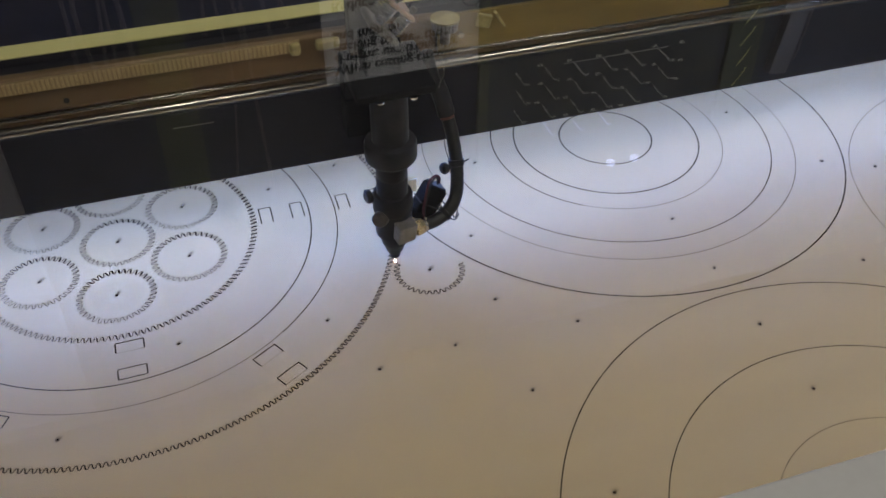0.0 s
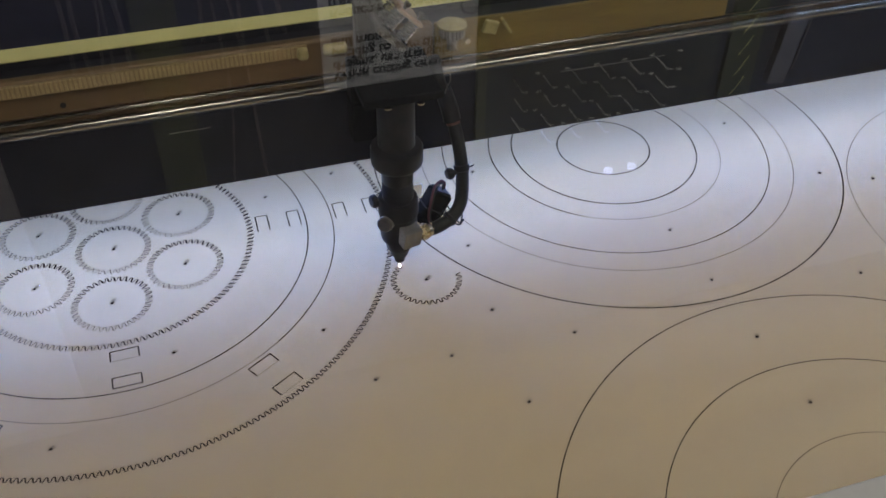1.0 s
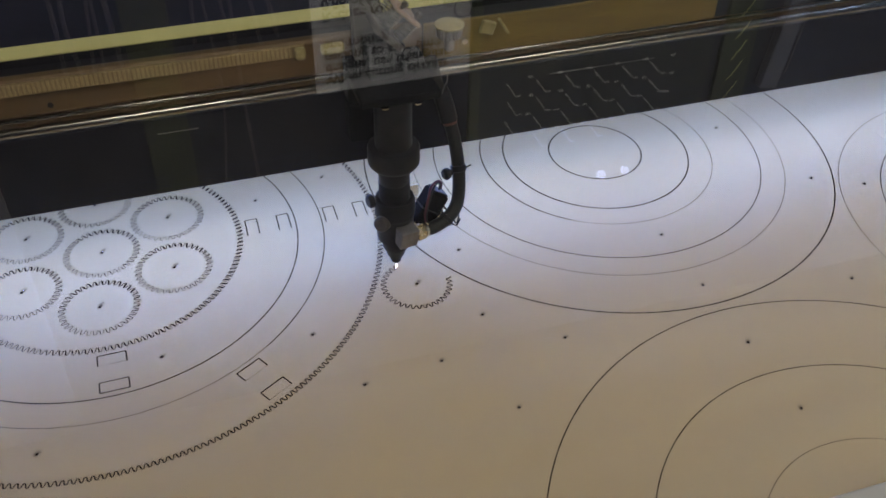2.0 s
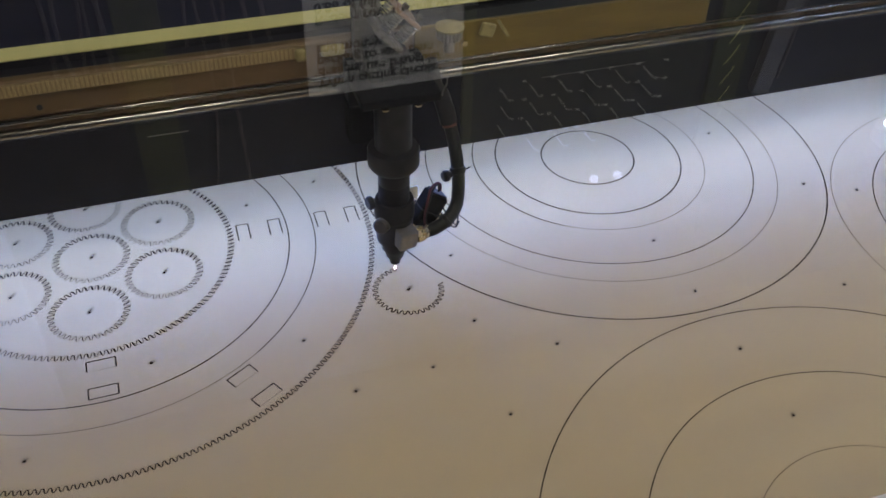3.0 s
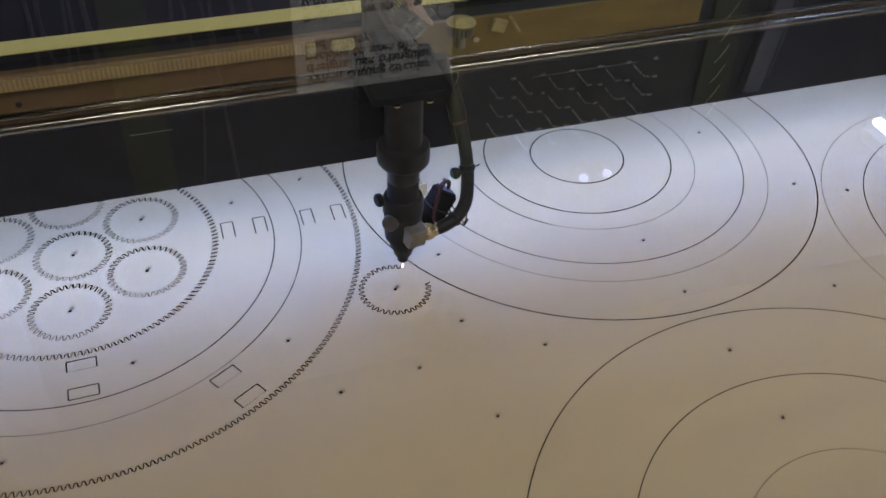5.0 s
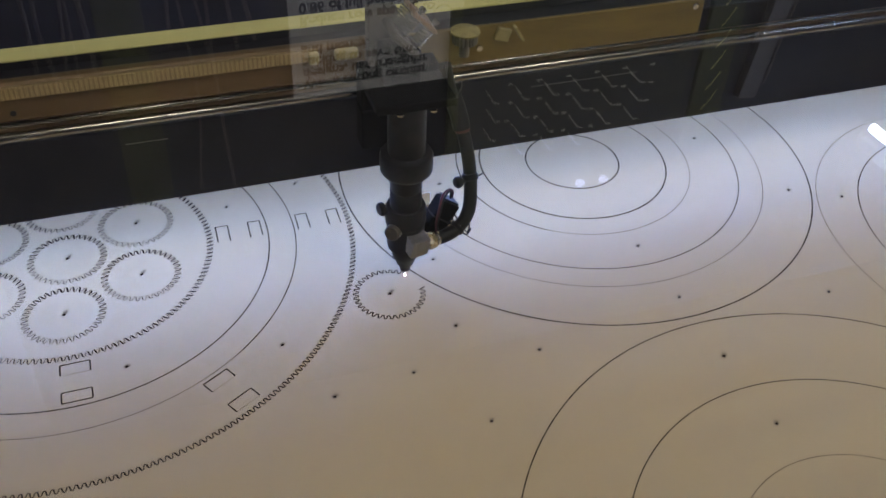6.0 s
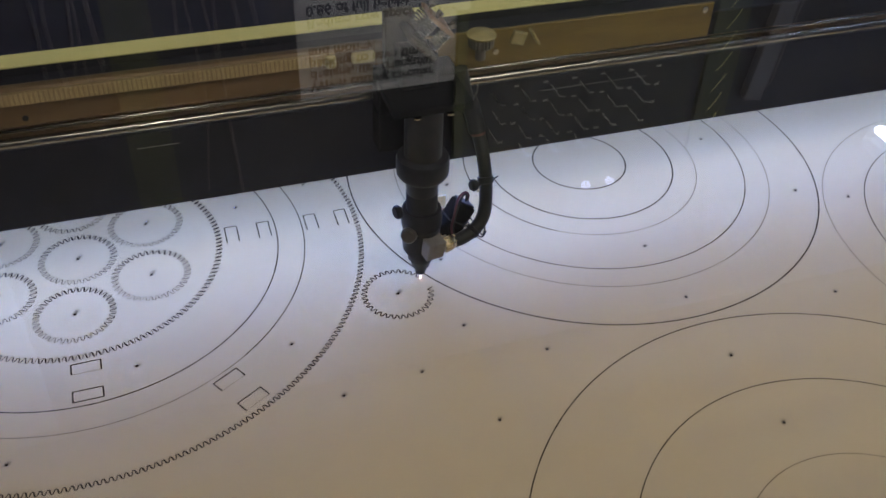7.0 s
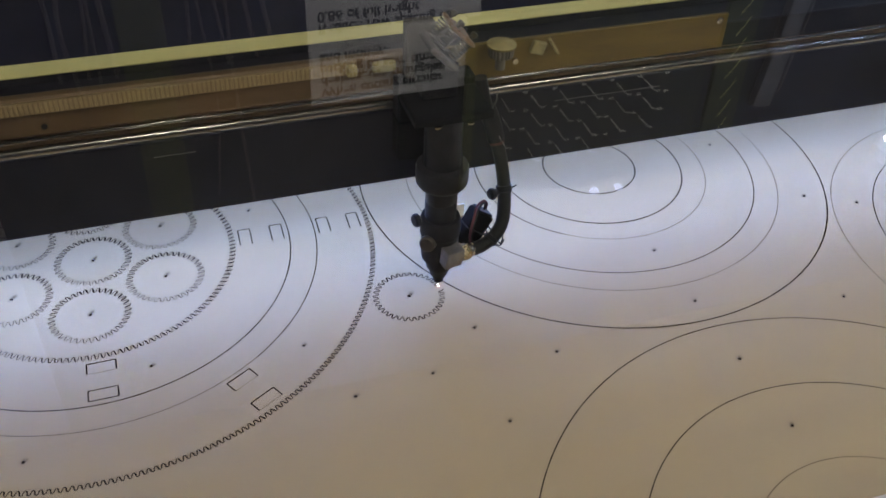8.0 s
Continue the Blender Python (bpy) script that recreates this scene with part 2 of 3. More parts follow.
def toothed(cx, cy, mean, depth, teeth, phase=0.0, a0=0.0, a1=360.0, per=10):
    n = max(3, int(abs(a1 - a0) / 360 * teeth * per))
    out = []
    for i in range(n + 1):
        a = a0 + (a1 - a0) * i / n
        r = tooth_radius(a, mean, depth, teeth, phase)
        out.append((cx + r * math.cos(radians(a)), cy + r * math.sin(radians(a))))
    return out


# ---- the room ----
WALL_Y = 0.85


def room():
    def wall(name, b, material=PALE_WALL):
        tagged(part(name, b, material), kind="structure", category="wall", label="plain painted workshop wall")
    wall("wall_north", box(-2.4, 2.6, WALL_Y, WALL_Y + 0.1, -0.9, 1.75), WALL)
    wall("wall_south", box(-2.4, 2.6, -2.6, -2.5, -0.9, 1.75))
    wall("wall_west", box(-2.5, -2.4, -2.6, WALL_Y + 0.1, -0.9, 1.75))
    wall("wall_east", box(2.6, 2.7, -2.6, WALL_Y + 0.1, -0.9, 1.75))
    tagged(part("floor", box(-2.5, 2.7, -2.6, WALL_Y + 0.1, -1.0, -0.9), CONCRETE), "bare grey concrete workshop floor", "floor", kind="structure")
    tagged(part("ceiling", box(-2.5, 2.7, -2.6, WALL_Y + 0.1, 1.75, 1.85), WALL), "dark painted workshop ceiling", "ceiling", kind="structure")


def notice():
    """Paper notice on the wall, seen mirrored in the lid."""
    n = thing("paper_notice", "white paper notice with large black print taped to the wall", "notice", m=pose(0.217, WALL_Y, 0.90))
    part("sheet", box(-0.152, 0.157, -0.003, 0.0, -0.108, 0.108), PAPER, n)
    lines = [("When cutting circular", 0.0745), ("designs, use triangular", 0.0525), ("packing to save time", 0.031), ("and money.", 0.0085),
             ("Reduce row spacing to", -0.046), ("0.86 of full height", -0.069)]
    for text, z in lines:
        cu = bpy.data.curves.new("writing", "FONT")
        cu.body, cu.size, cu.extrude, cu.offset = text, 0.0255, 0.0003, 0.0007
        ob = new("writing", cu)
        ob.parent = n
        ob.matrix_basis = pose(-0.134, -0.0038, z, 90)
        cu.materials.append(INK)
    ring = bmesh.new()
    tube([(x, y, 0) for x, y in arc(0, 0, 0.017, step=12)], 0.0011, 6, bm=ring, smooth_path=False)
    part("printed_ring", ring, INK, n, "printed ring drawing", at=pose(0.118, -0.004, -0.022, 90))


def wall_things():
    # pegboard with rows of empty wire hooks
    pb = thing("pegboard", "dark green pegboard with rows of empty wire hooks", "pegboard", m=pose(0.625, WALL_Y, 1.12))
    part("board", box(-0.255, 0.235, -0.012, 0.0, -0.25, 0.14), PEG, pb)
    part("edge_strip", box(-0.275, -0.256, -0.015, 0.0, -0.25, 0.14, 0.002), MOSS, pb, "olive green edge strip")
    hook = bmesh.new()
    tube([(0, 0, 0), (0, -0.014, 0), (0, -0.03, 0), (0, -0.040, 0.001), (0.004, -0.0415, 0.002), (0.011, -0.042, 0.002)], 0.0017, 6, 3, hook)
    h0 = part("hook", hook, ZINC, pb)
    p0 = part("hook_plate", box(-0.005, 0.005, -0.0155, -0.0125, -0.002, 0.002, 0.0006), ZINC, pb)
    first = True
    for r in range(1, 5):
        for c in range(6):
            x = -0.201 + c * 0.060 + (0.004 if r % 2 else 0.0)
            z = 0.0875 - r * 0.0412
            if r == 1 and c not in (1, 2, 3):
                continue
            for src, mm in ((h0, pose(x, -0.012, z)), (p0, pose(x + 0.047, 0, z - 0.010))):
                ob = src if first else src.copy()
                if not first:
                    scene.collection.objects.link(ob)
                ob.matrix_basis = mm
            first = False
    # narrow olive board with long slanted pegs
    ob_ = thing("peg_rail", "narrow olive green wall rail with slanted wire pegs", "peg rail", m=pose(0.918, WALL_Y, 1.05))
    part("board", box(-0.036, 0.037, -0.012, 0.0, -0.25, 0.2), OLIVE, ob_)
    for k in range(8):
        z = -0.082 + (k - 2) * 0.0465
        part("peg", tube([(-0.012, -0.016, z + 0.002), (0.001, -0.018, z - 0.018), (0.014, -0.016, z - 0.038)], 0.0012, 6, 3), YELLOW, ob_)
    # grey plank and dark slat behind it
    pl = thing("grey_plank", "grey painted plank standing upright against the wall", "plank", m=pose(1.0375, WALL_Y, 0.9, 0, -7, 0))
    part("plank_body", box(-0.02, 0.022, -0.022, 0.0, -1.75, 0.245, 0.002), GREY_BOARD, pl)
    sl = thing("thin_rod", "thin light metal rod leaning on the wall", "rod", m=pose(1.0795, WALL_Y - 0.006, 0.9, 0, -7, 0))
    part("rod_body", tube([(0, 0, -1.75), (0.001, 0, 0), (0, 0, 0.225)], 0.003, 8, 4), CABLE, sl)
    # olive strip and grey panel further along the wall
    gs = thing("olive_board", "tall olive green board fixed to the wall", "board", m=pose(-0.2, WALL_Y, 0.6))
    part("board", box(-0.037, 0.036, -0.014, 0.0, -0.6, 0.62, 0.002), OLIVE, gs)
    gp = thing("tall_board", "tall wide grey board standing against the wall", "board", m=pose(-0.8, WALL_Y, 0.6))
    part("board", box(-0.3, 0.311, -0.014, 0.0, -1.5, 1.1, 0.002), PALE_BOARD, gp)
    # hanging cables
    rnd = random.Random(4)
    for x, z0, z1 in ((-0.246, 0.0, 0.9), (-0.268, 0.2, 0.92), (-0.285, 0.1, 0.9), (-0.31, 0.3, 0.93), (-0.345, 0.2, 0.9), (-0.13, 0.1, 0.88), (-0.105, 0.2, 1.16), (-0.082, 0.1, 0.9), (-0.06, 0.2, 1.2), (-0.03, 0.3, 0.89), (0.0, 0.2, 0.88)):
        c = thing("hanging_cable", "grey cable hanging down the wall", "cable", "cables on the wall", m=pose(x, WALL_Y - 0.012, 0))
        part("cord", tube([(rnd.uniform(-0.012, 0.012), 0, z0 + (z1 - z0) * k / 5) for k in range(6)], rnd.uniform(0.0022, 0.0045), 8, 5), CABLE, c)
        part("nail", lathe([(0.003, 0), (0.003, 0.016)], 10, m=pose(0, 0.012, z1 - 0.004, 90)), BLACK_PAINT, c)


def tube_lamp():
    l = thing("tube_lamp", "lit white tube lamp hung under the ceiling", "lamp", m=pose(1.274, 0.735, 1.2))
    part("glass_tube", lathe([(0.007, 0), (0.010, 0.004), (0.010, 1.196), (0.007, 1.2)], 20, m=pose(0, 0, 0, 90)), TUBE_GLOW, l)
    part("housing", box(-0.02, 0.02, -1.22, 0.012, 0.02, 0.05, 0.004), BLACK_PAINT, l)
    for y in (0.004, -1.204):
        part("end_cap", box(-0.015, 0.015, y - 0.006, y + 0.006, -0.011, 0.03, 0.003), BLACK_PAINT, l)
    for y in (-0.2, -1.0):
        part("hanger", lathe([(0.003, 0.06), (0.003, 0.549)], 8, m=pose(0, y, 0)), BRIGHT, l)
    for x in (0.643, 0.697):
        b = thing("wall_bulb", "small lit bulb on a wall bracket", "lamp", "bulbs on the wall", m=pose(x, WALL_Y, 1.286) @ Matrix.Diagonal((0.85, 1, 0.7, 1)))
        part("bulb", lathe([(0.004, 0), (0.009, 0.004), (0.012, 0.010), (0.009, 0.017), (0.003, 0.020)], 20, m=pose(0, -0.018, 0, 90)), BULB_GLOW, b)
        part("bracket", lathe([(0.011, 0), (0.011, 0.018)], 16, m=pose(0, 0, 0, 90)), BLACK_PAINT, b)
    # made-up housing for the added wall fill light, kept out of view
    tr = thing("wall_fill_trough", "long black unseen trough added to hold the wall's fill light", "lamp", m=pose(0.3, 0.185, 1.66))
    part("trough", box(-0.78, 0.78, -0.07, 0.0, -0.09, 0.09, 0.003), BLACK_PAINT, tr)
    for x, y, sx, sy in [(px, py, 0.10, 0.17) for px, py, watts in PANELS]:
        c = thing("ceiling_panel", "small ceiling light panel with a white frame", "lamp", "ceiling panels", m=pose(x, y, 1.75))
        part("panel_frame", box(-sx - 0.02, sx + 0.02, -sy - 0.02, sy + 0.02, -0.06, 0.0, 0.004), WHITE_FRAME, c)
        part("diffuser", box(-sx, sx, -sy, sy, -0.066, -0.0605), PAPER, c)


# ---- the machine ----
LID_Z = 0.35


def cabinet():
    c = thing("laser_cabinet", "large dark grey laser cutter cabinet with a white rim", "laser cutter")
    part("bed", box(-0.98, 1.08, -0.56, 0.5, -0.06, -0.0035), BED, c, "dark honeycomb cutting bed")
    part("back_panel", box(-1.0, 1.1, 0.5, 0.53, -0.9, 0.33, 0.003), BLACK_PAINT, c)
    part("front_panel", box(-1.0, 1.1, -0.60, -0.565, -0.9, 0.328, 0.003), CABINET, c)
    for x in (-1.0, 1.07):
        part("side_panel", box(x, x + 0.03, -0.565, 0.5, -0.9, 0.33, 0.003), BLACK_PAINT, c)


def lid():
    l = thing("machine_lid", "closed clear acrylic lid in a white steel frame", "lid")
    pane = part("pane", box(-0.97, 1.07, -0.4995, 0.47, LID_Z - 0.0008, LID_Z + 0.0007), ACRYLIC, l, "clear acrylic pane")
    pane.visible_shadow = False
    part("front_rail", box(-1.0, 1.1, -0.60, -0.493, LID_Z - 0.02, LID_Z + 0.006, 0.001), WHITE_FRAME, l)
    part("back_rail", box(-1.0, 1.1, 0.46, 0.53, LID_Z - 0.018, LID_Z + 0.012, 0.003), BLACK_PAINT, l)
    for x0, x1 in ((-1.0, -0.96), (1.06, 1.1)):
        part("side_rail", box(x0, x1, -0.488, 0.459, LID_Z - 0.018, LID_Z + 0.012, 0.003), WHITE_FRAME, l)


# centres of the ring sets cut into the sheet, metres
A, C, D, E_ = (-0.2715, 0.1265), (0.2452, 0.1478), (0.2558, -0.3716), (0.656, -0.086)
GEAR = dict(mean=GEAR_MEAN, depth=GEAR_DEPTH, teeth=GEAR_TEETH, phase=GEAR_PHASE)
TOP = 0.0002


def head_angle(t):
    """Bearing of the nozzle from the small gear's centre, in degrees, at t seconds."""
    return float(np.interp(t, ANGLE_T, ANGLE_A))


def cut_time(a):
    return float(np.interp(-a, [-v for v in ANGLE_A], ANGLE_T))


RISING = []


def plywood():
    s = thing("plywood_sheet", "pale birch plywood sheet with laser-cut rings and gears", "plywood sheet")
    part("sheet", box(-0.9, 1.0, -0.53, 0.48, -0.003, 0.0), PLY, s)

    def ring(c, r, half=0.00042, material=CHAR, a0=0.0, a1=360.0):
        closed = a1 - a0 >= 360
        pts = arc(*c, r, a0, a1, 0.75)
        part("cut_circle", ribbon(pts[:-1] if closed else pts, half, TOP, closed), material, s)

    def cog(c, mean, depth, teeth, phase=0.0, half=0.00052, soot=0.003, fade=0.30, thin=0.6, bold=1.32, lean=0.3):
        pts = toothed(*c, mean, depth, teeth, phase, per=12)[:-1]
        wide = []
        for i in range(len(pts)):
            a = 2 * math.pi * i / len(pts)
            flank = max(0.0, math.cos(teeth * a + radians(phase))) ** 1.5
            w = 0.5 + 0.5 * math.sin(a + lean)
            wide.append(half * (0.78 + (thin - 0.78) * w + (0.22 + (bold - thin - 0.22) * w) * flank) * (0.9 + fade * math.sin(a + lean)))
        ob = part("cut_gear", ribbon(pts, wide, TOP, True), CHAR, s)
        part("soot", ribbon(arc(c[0] + 0.0008, c[1] + 0.0012, mean, step=2)[:-1], soot, TOP / 2, True), SOOT, ob, "brown soot haze")

    for r, half, material in ((0.05, 0.0008, CHAR), (0.1, 0.00075, CHAR), (0.1755, 0.00055, CHAR), (0.2003, 0.0004, CHAR_FAINT), (0.25, 0.00072, CHAR)):
        ring(C, r, half, material)
    ring(C, 0.125, 0.0006, CHAR, 135, 235)
    ring(C, 0.125, 0.0004, CHAR_FAINT, -125, 135)
    ring(A, 0.1832, 0.0006)
    ring(A, 0.2083, 0.0005, CHAR, -52, 120)
    ring(A, 0.2083, 0.00038, CHAR_FAINT, 120, 308)
    for r, half, material in ((0.2603, 0.00056, CHAR), (0.1822, 0.00050, CHAR), (0.1049, 0.00038, CHAR_FAINT)):
        ring(D, r, half, material)
    for r, half, material in ((0.2172, 0.0004, CHAR_FAINT), (0.1745, 0.00055, CHAR)):
        ring(E_, r, half, material)
    cog(A, 0.2615, 0.0021, 300, 0, 0.00065, 0.0030, 0.0, 0.5, 1.7)
    cog(A, 0.1284, 0.0027, 150, 0, 0.0006, 0.0032, 0.25, 0.2, 1.65, 1.15)
    cog(A, 0.0320, 0.0028, 37)
    planets = [(A[0] + d * math.cos(radians(deg)), A[1] + d * math.sin(radians(deg)))
               for deg, d in ((29.5, 0.0732), (92.5, 0.0765), (149.5, 0.0790), (207.0, 0.0796), (266.2, 0.0752), (327.2, 0.0746))]
    for k, c in enumerate(planets):
        cog(c, 0.0322, 0.0028, 37, 40 * k, lean=-1.3 if k == 1 else 0.3)

    def slot(r0, r1, deg, width, open_side):
        a = radians(deg)
        u, v = Vector((math.cos(a), math.sin(a))), Vector((-math.sin(a), math.cos(a)))
        o = Vector(A)
        q = [o + u * r0 - v * width / 2, o + u * r0 + v * width / 2, o + u * r1 + v * width / 2, o + u * r1 - v * width / 2]
        bm = bmesh.new()
        for i in range(4):
            if i not in open_side:
                ribbon([q[i], (q[i] + q[(i + 1) % 4]) / 2, q[(i + 1) % 4]], 0.00062, TOP, bm=bm)
        ob = part("cut_slot", bm, CHAR, s)
        if 2 not in open_side:
            return
        bm = bmesh.new()
        for i in open_side:
            ribbon([q[i], (q[i] + q[(i + 1) % 4]) / 2, q[(i + 1) % 4]], 0.00022, TOP, bm=bm)
        part("faint_side", bm, CHAR_FAINT, ob, "lightly scorched side")

    for deg in (-0.9, -89.2, 89.5, 179.5):
        slot(0.1355, 0.147, deg, 0.0235, (3,) if abs(deg) < 1 else (2,))
        slot(0.1662, 0.1777, deg, 0.0235, (3,) if abs(deg) < 1 else ())
    for deg in (-0.9, -59.2, -119.2, 60.8, 120.8, 179.2):
        slot(0.2124, 0.2237, deg, 0.0235, (3,) if abs(deg) < 1 else (2,))
        slot(0.2428, 0.2538, deg, 0.0235, (3,) if abs(deg) < 1 else (2,))

    # pierced start marks with soot blown to one side
    marks = [(-0.0489, 0.1849), (-0.121, 0.165), (-0.104, -0.036), (-0.23, -0.025), (0.044, -0.055), (0.103, -0.102), (-0.007, -0.097), (-0.075, -0.104),
             (0.037, -0.163), (0.252, -0.153), (0.254, -0.23), (0.251, -0.077), (0.248, -0.001), (0.396, 0.151), (0.444, 0.038), (0.492, 0.013), (0.389, -0.109),
             (0.0516, 0.0341), (0.094, 0.1453), (0.0581, -0.2716), (-0.3291, -0.0994), (0.0, 0.0), A]
    marks += planets
    rnd = random.Random(7)
    pit, spot = None, None
    for i, (x, y) in enumerate(marks):
        dark = i >= 21
        k = 1.25 if dark else rnd.uniform(1.05, 1.3)
        if pit is None:
            bm = bmesh.new()
            bm.faces.new([bm.verts.new(((0.0011 + 0.0003 * math.sin(j * 2.3)) * math.cos(j * 0.6283), (0.0011 + 0.0003 * math.sin(j * 1.7)) * math.sin(j * 0.6283), 0)) for j in range(10)])
            pit = part("pierce_mark", bm, CHAR, s, at=pose(x, y, 0.0003))
            bm = bmesh.new()
            bm.faces.new([bm.verts.new((0.0045 * math.cos(j * 0.3142), 0.0045 * math.sin(j * 0.3142), 0)) for j in range(20)])
            spot = part("soot", bm, SOOT_SPOT, pit, "brown soot smear")
            spot.matrix_basis = Matrix.LocRotScale((0.0012, 0.0016, -0.00015), Euler((0, 0, radians(50))), (1.15, 0.6, 1))
            spot_m = spot.matrix_basis.copy()
        else:
            p2 = pit.copy()
            scene.collection.objects.link(p2)
            p2.matrix_basis = pose(x, y, 0.0003, 0, 0, rnd.uniform(-15, 15)) @ Matrix.Diagonal((k, k, 1, 1))
            s2 = spot.copy()
            scene.collection.objects.link(s2)
            s2.parent = p2
            s2.matrix_basis = spot_m if dark else Matrix.LocRotScale((0.0005, 0.0007, -0.00015), Euler((0, 0, radians(40))), (0.88, 0.62, 1))

    # the small gear that is being cut: the finished stretch, and the stretch that burns through during the clip
    done = toothed(0, 0, a0=ANGLE_A[0], a1=362.0, **GEAR)
    part("cut_gear", ribbon(done, 0.00058, TOP), CHAR, s)
    a = ANGLE_A[0]
    while a > ANGLE_A[-1] + 0.01:
        b = max(a - 3.0, ANGLE_A[-1])
        seg = part("fresh_cut", ribbon(toothed(0, 0, a0=a + 0.2, a1=b, per=14, **GEAR), 0.00058, 0.0), CHAR, s)
        RISING.append((seg, cut_time((a + b) / 2)))
        a = b


# ---- gantry: origin under the nozzle's line, moves along y ----
def gantry():
    g = thing("gantry", "black gantry beam with bronze face and steel rails", "gantry")
    part("beam", box(-0.96, 1.06, 0.0505, 0.14, 0.0899, 0.1645, 0.0015), BLACK_PAINT, g)
    part("front_rail", tube([(-0.96, 0.0535, 0.1685), (0, 0.0535, 0.1685), (1.06, 0.0535, 0.1685)], 0.0042, 16, 2), STEEL_SOFT, g, "polished steel guide rail", smooth=True)
    part("rail_slot", box(-0.96, 1.06, 0.056, 0.139, 0.1665, 0.1795), BRONZE, g)
    part("upper_rail", tube([(-0.96, 0.0525, 0.1795), (0, 0.0525, 0.1795), (1.06, 0.0525, 0.1795)], 0.0017, 14, 2), STEEL, g, "thin polished steel edge", smooth=True)
    part("face_plate", box(-0.96, 0.03, 0.0515, 0.0625, 0.1815, 0.2152, 0.0035, 3), BRONZE, g, "bronze-coloured face plate")
    part("face_plate", box(0.0305, 0.312, 0.0512, 0.0548, 0.1815, 0.2152, 0.001), OCHRE, g, "ochre-coloured face plate")
    part("end_plate", box(0.3125, 1.06, 0.053, 0.056, 0.1815, 0.205, 0.001), BLACK_PAINT, g)
    part("tray", box(-0.96, 1.06, 0.0628, 0.139, 0.18, 0.190), BLACK_PAINT, g)
    part("cream_strip", box(-0.96, 0.50, 0.1155, 0.137, 0.1985, 0.2, 0.0004), CREAM, g, "pale cream painted strip")
    part("led_profile", box(-0.9, 1.0, 0.0735, 0.092, 0.0775, 0.0897, 0.001), CABINET, g, "grey profile of the light strip")
    # rear strip and its profile are added to fill the dim band behind the beam
    part("led_strip", box(-0.89, 0.99, -0.0005, 0.0005, -0.0046, 0.0046), LED, g, "cool white glowing led strip", at=pose(0, 0.1215, 0.0856, 103))
    part("led_profile", box(-0.9, 1.0, 0.1255, 0.138, 0.0868, 0.0897, 0.001), CABINET, g, "grey profile of the light strip")
    part("led_strip", box(-0.89, 0.99, -0.0005, 0.0005, -0.0042, 0.0042), LED, g, "cool white glowing led strip", at=pose(0, 0.0675, 0.0855, 42))
    part("strip_carrier", box(-0.96, 0.50, 0.1175, 0.136, 0.1905, 0.198), BLACK_PAINT, g)
    part("screw_hole", lathe([(0.0024, 0), (0.0024, 0.0006)], 14, m=pose(-0.272, 0.0513, 0.1905, 90)), RUBBER, g, "dark screw hole")
    # two short grey lines modelled in place of glints along the beam face
    for x0, x1 in ((-0.198, -0.165), (0.150, 0.255)):
        part("glint_line", tube([(x0, 0.0502, 0.150), ((x0 + x1) / 2, 0.0502, 0.150), (x1, 0.0502, 0.150)], 0.0003, 8, 2), GREY_BOARD, g, "thin grey line standing in for a glint on the beam")
    for x in (0.303,):
        part("screw", lathe([(0.0032, 0), (0.0032, 0.0015), (0.002, 0.0022)], 14, m=pose(x, 0.0512, 0.2095, 90)), BRIGHT, g)
    return g


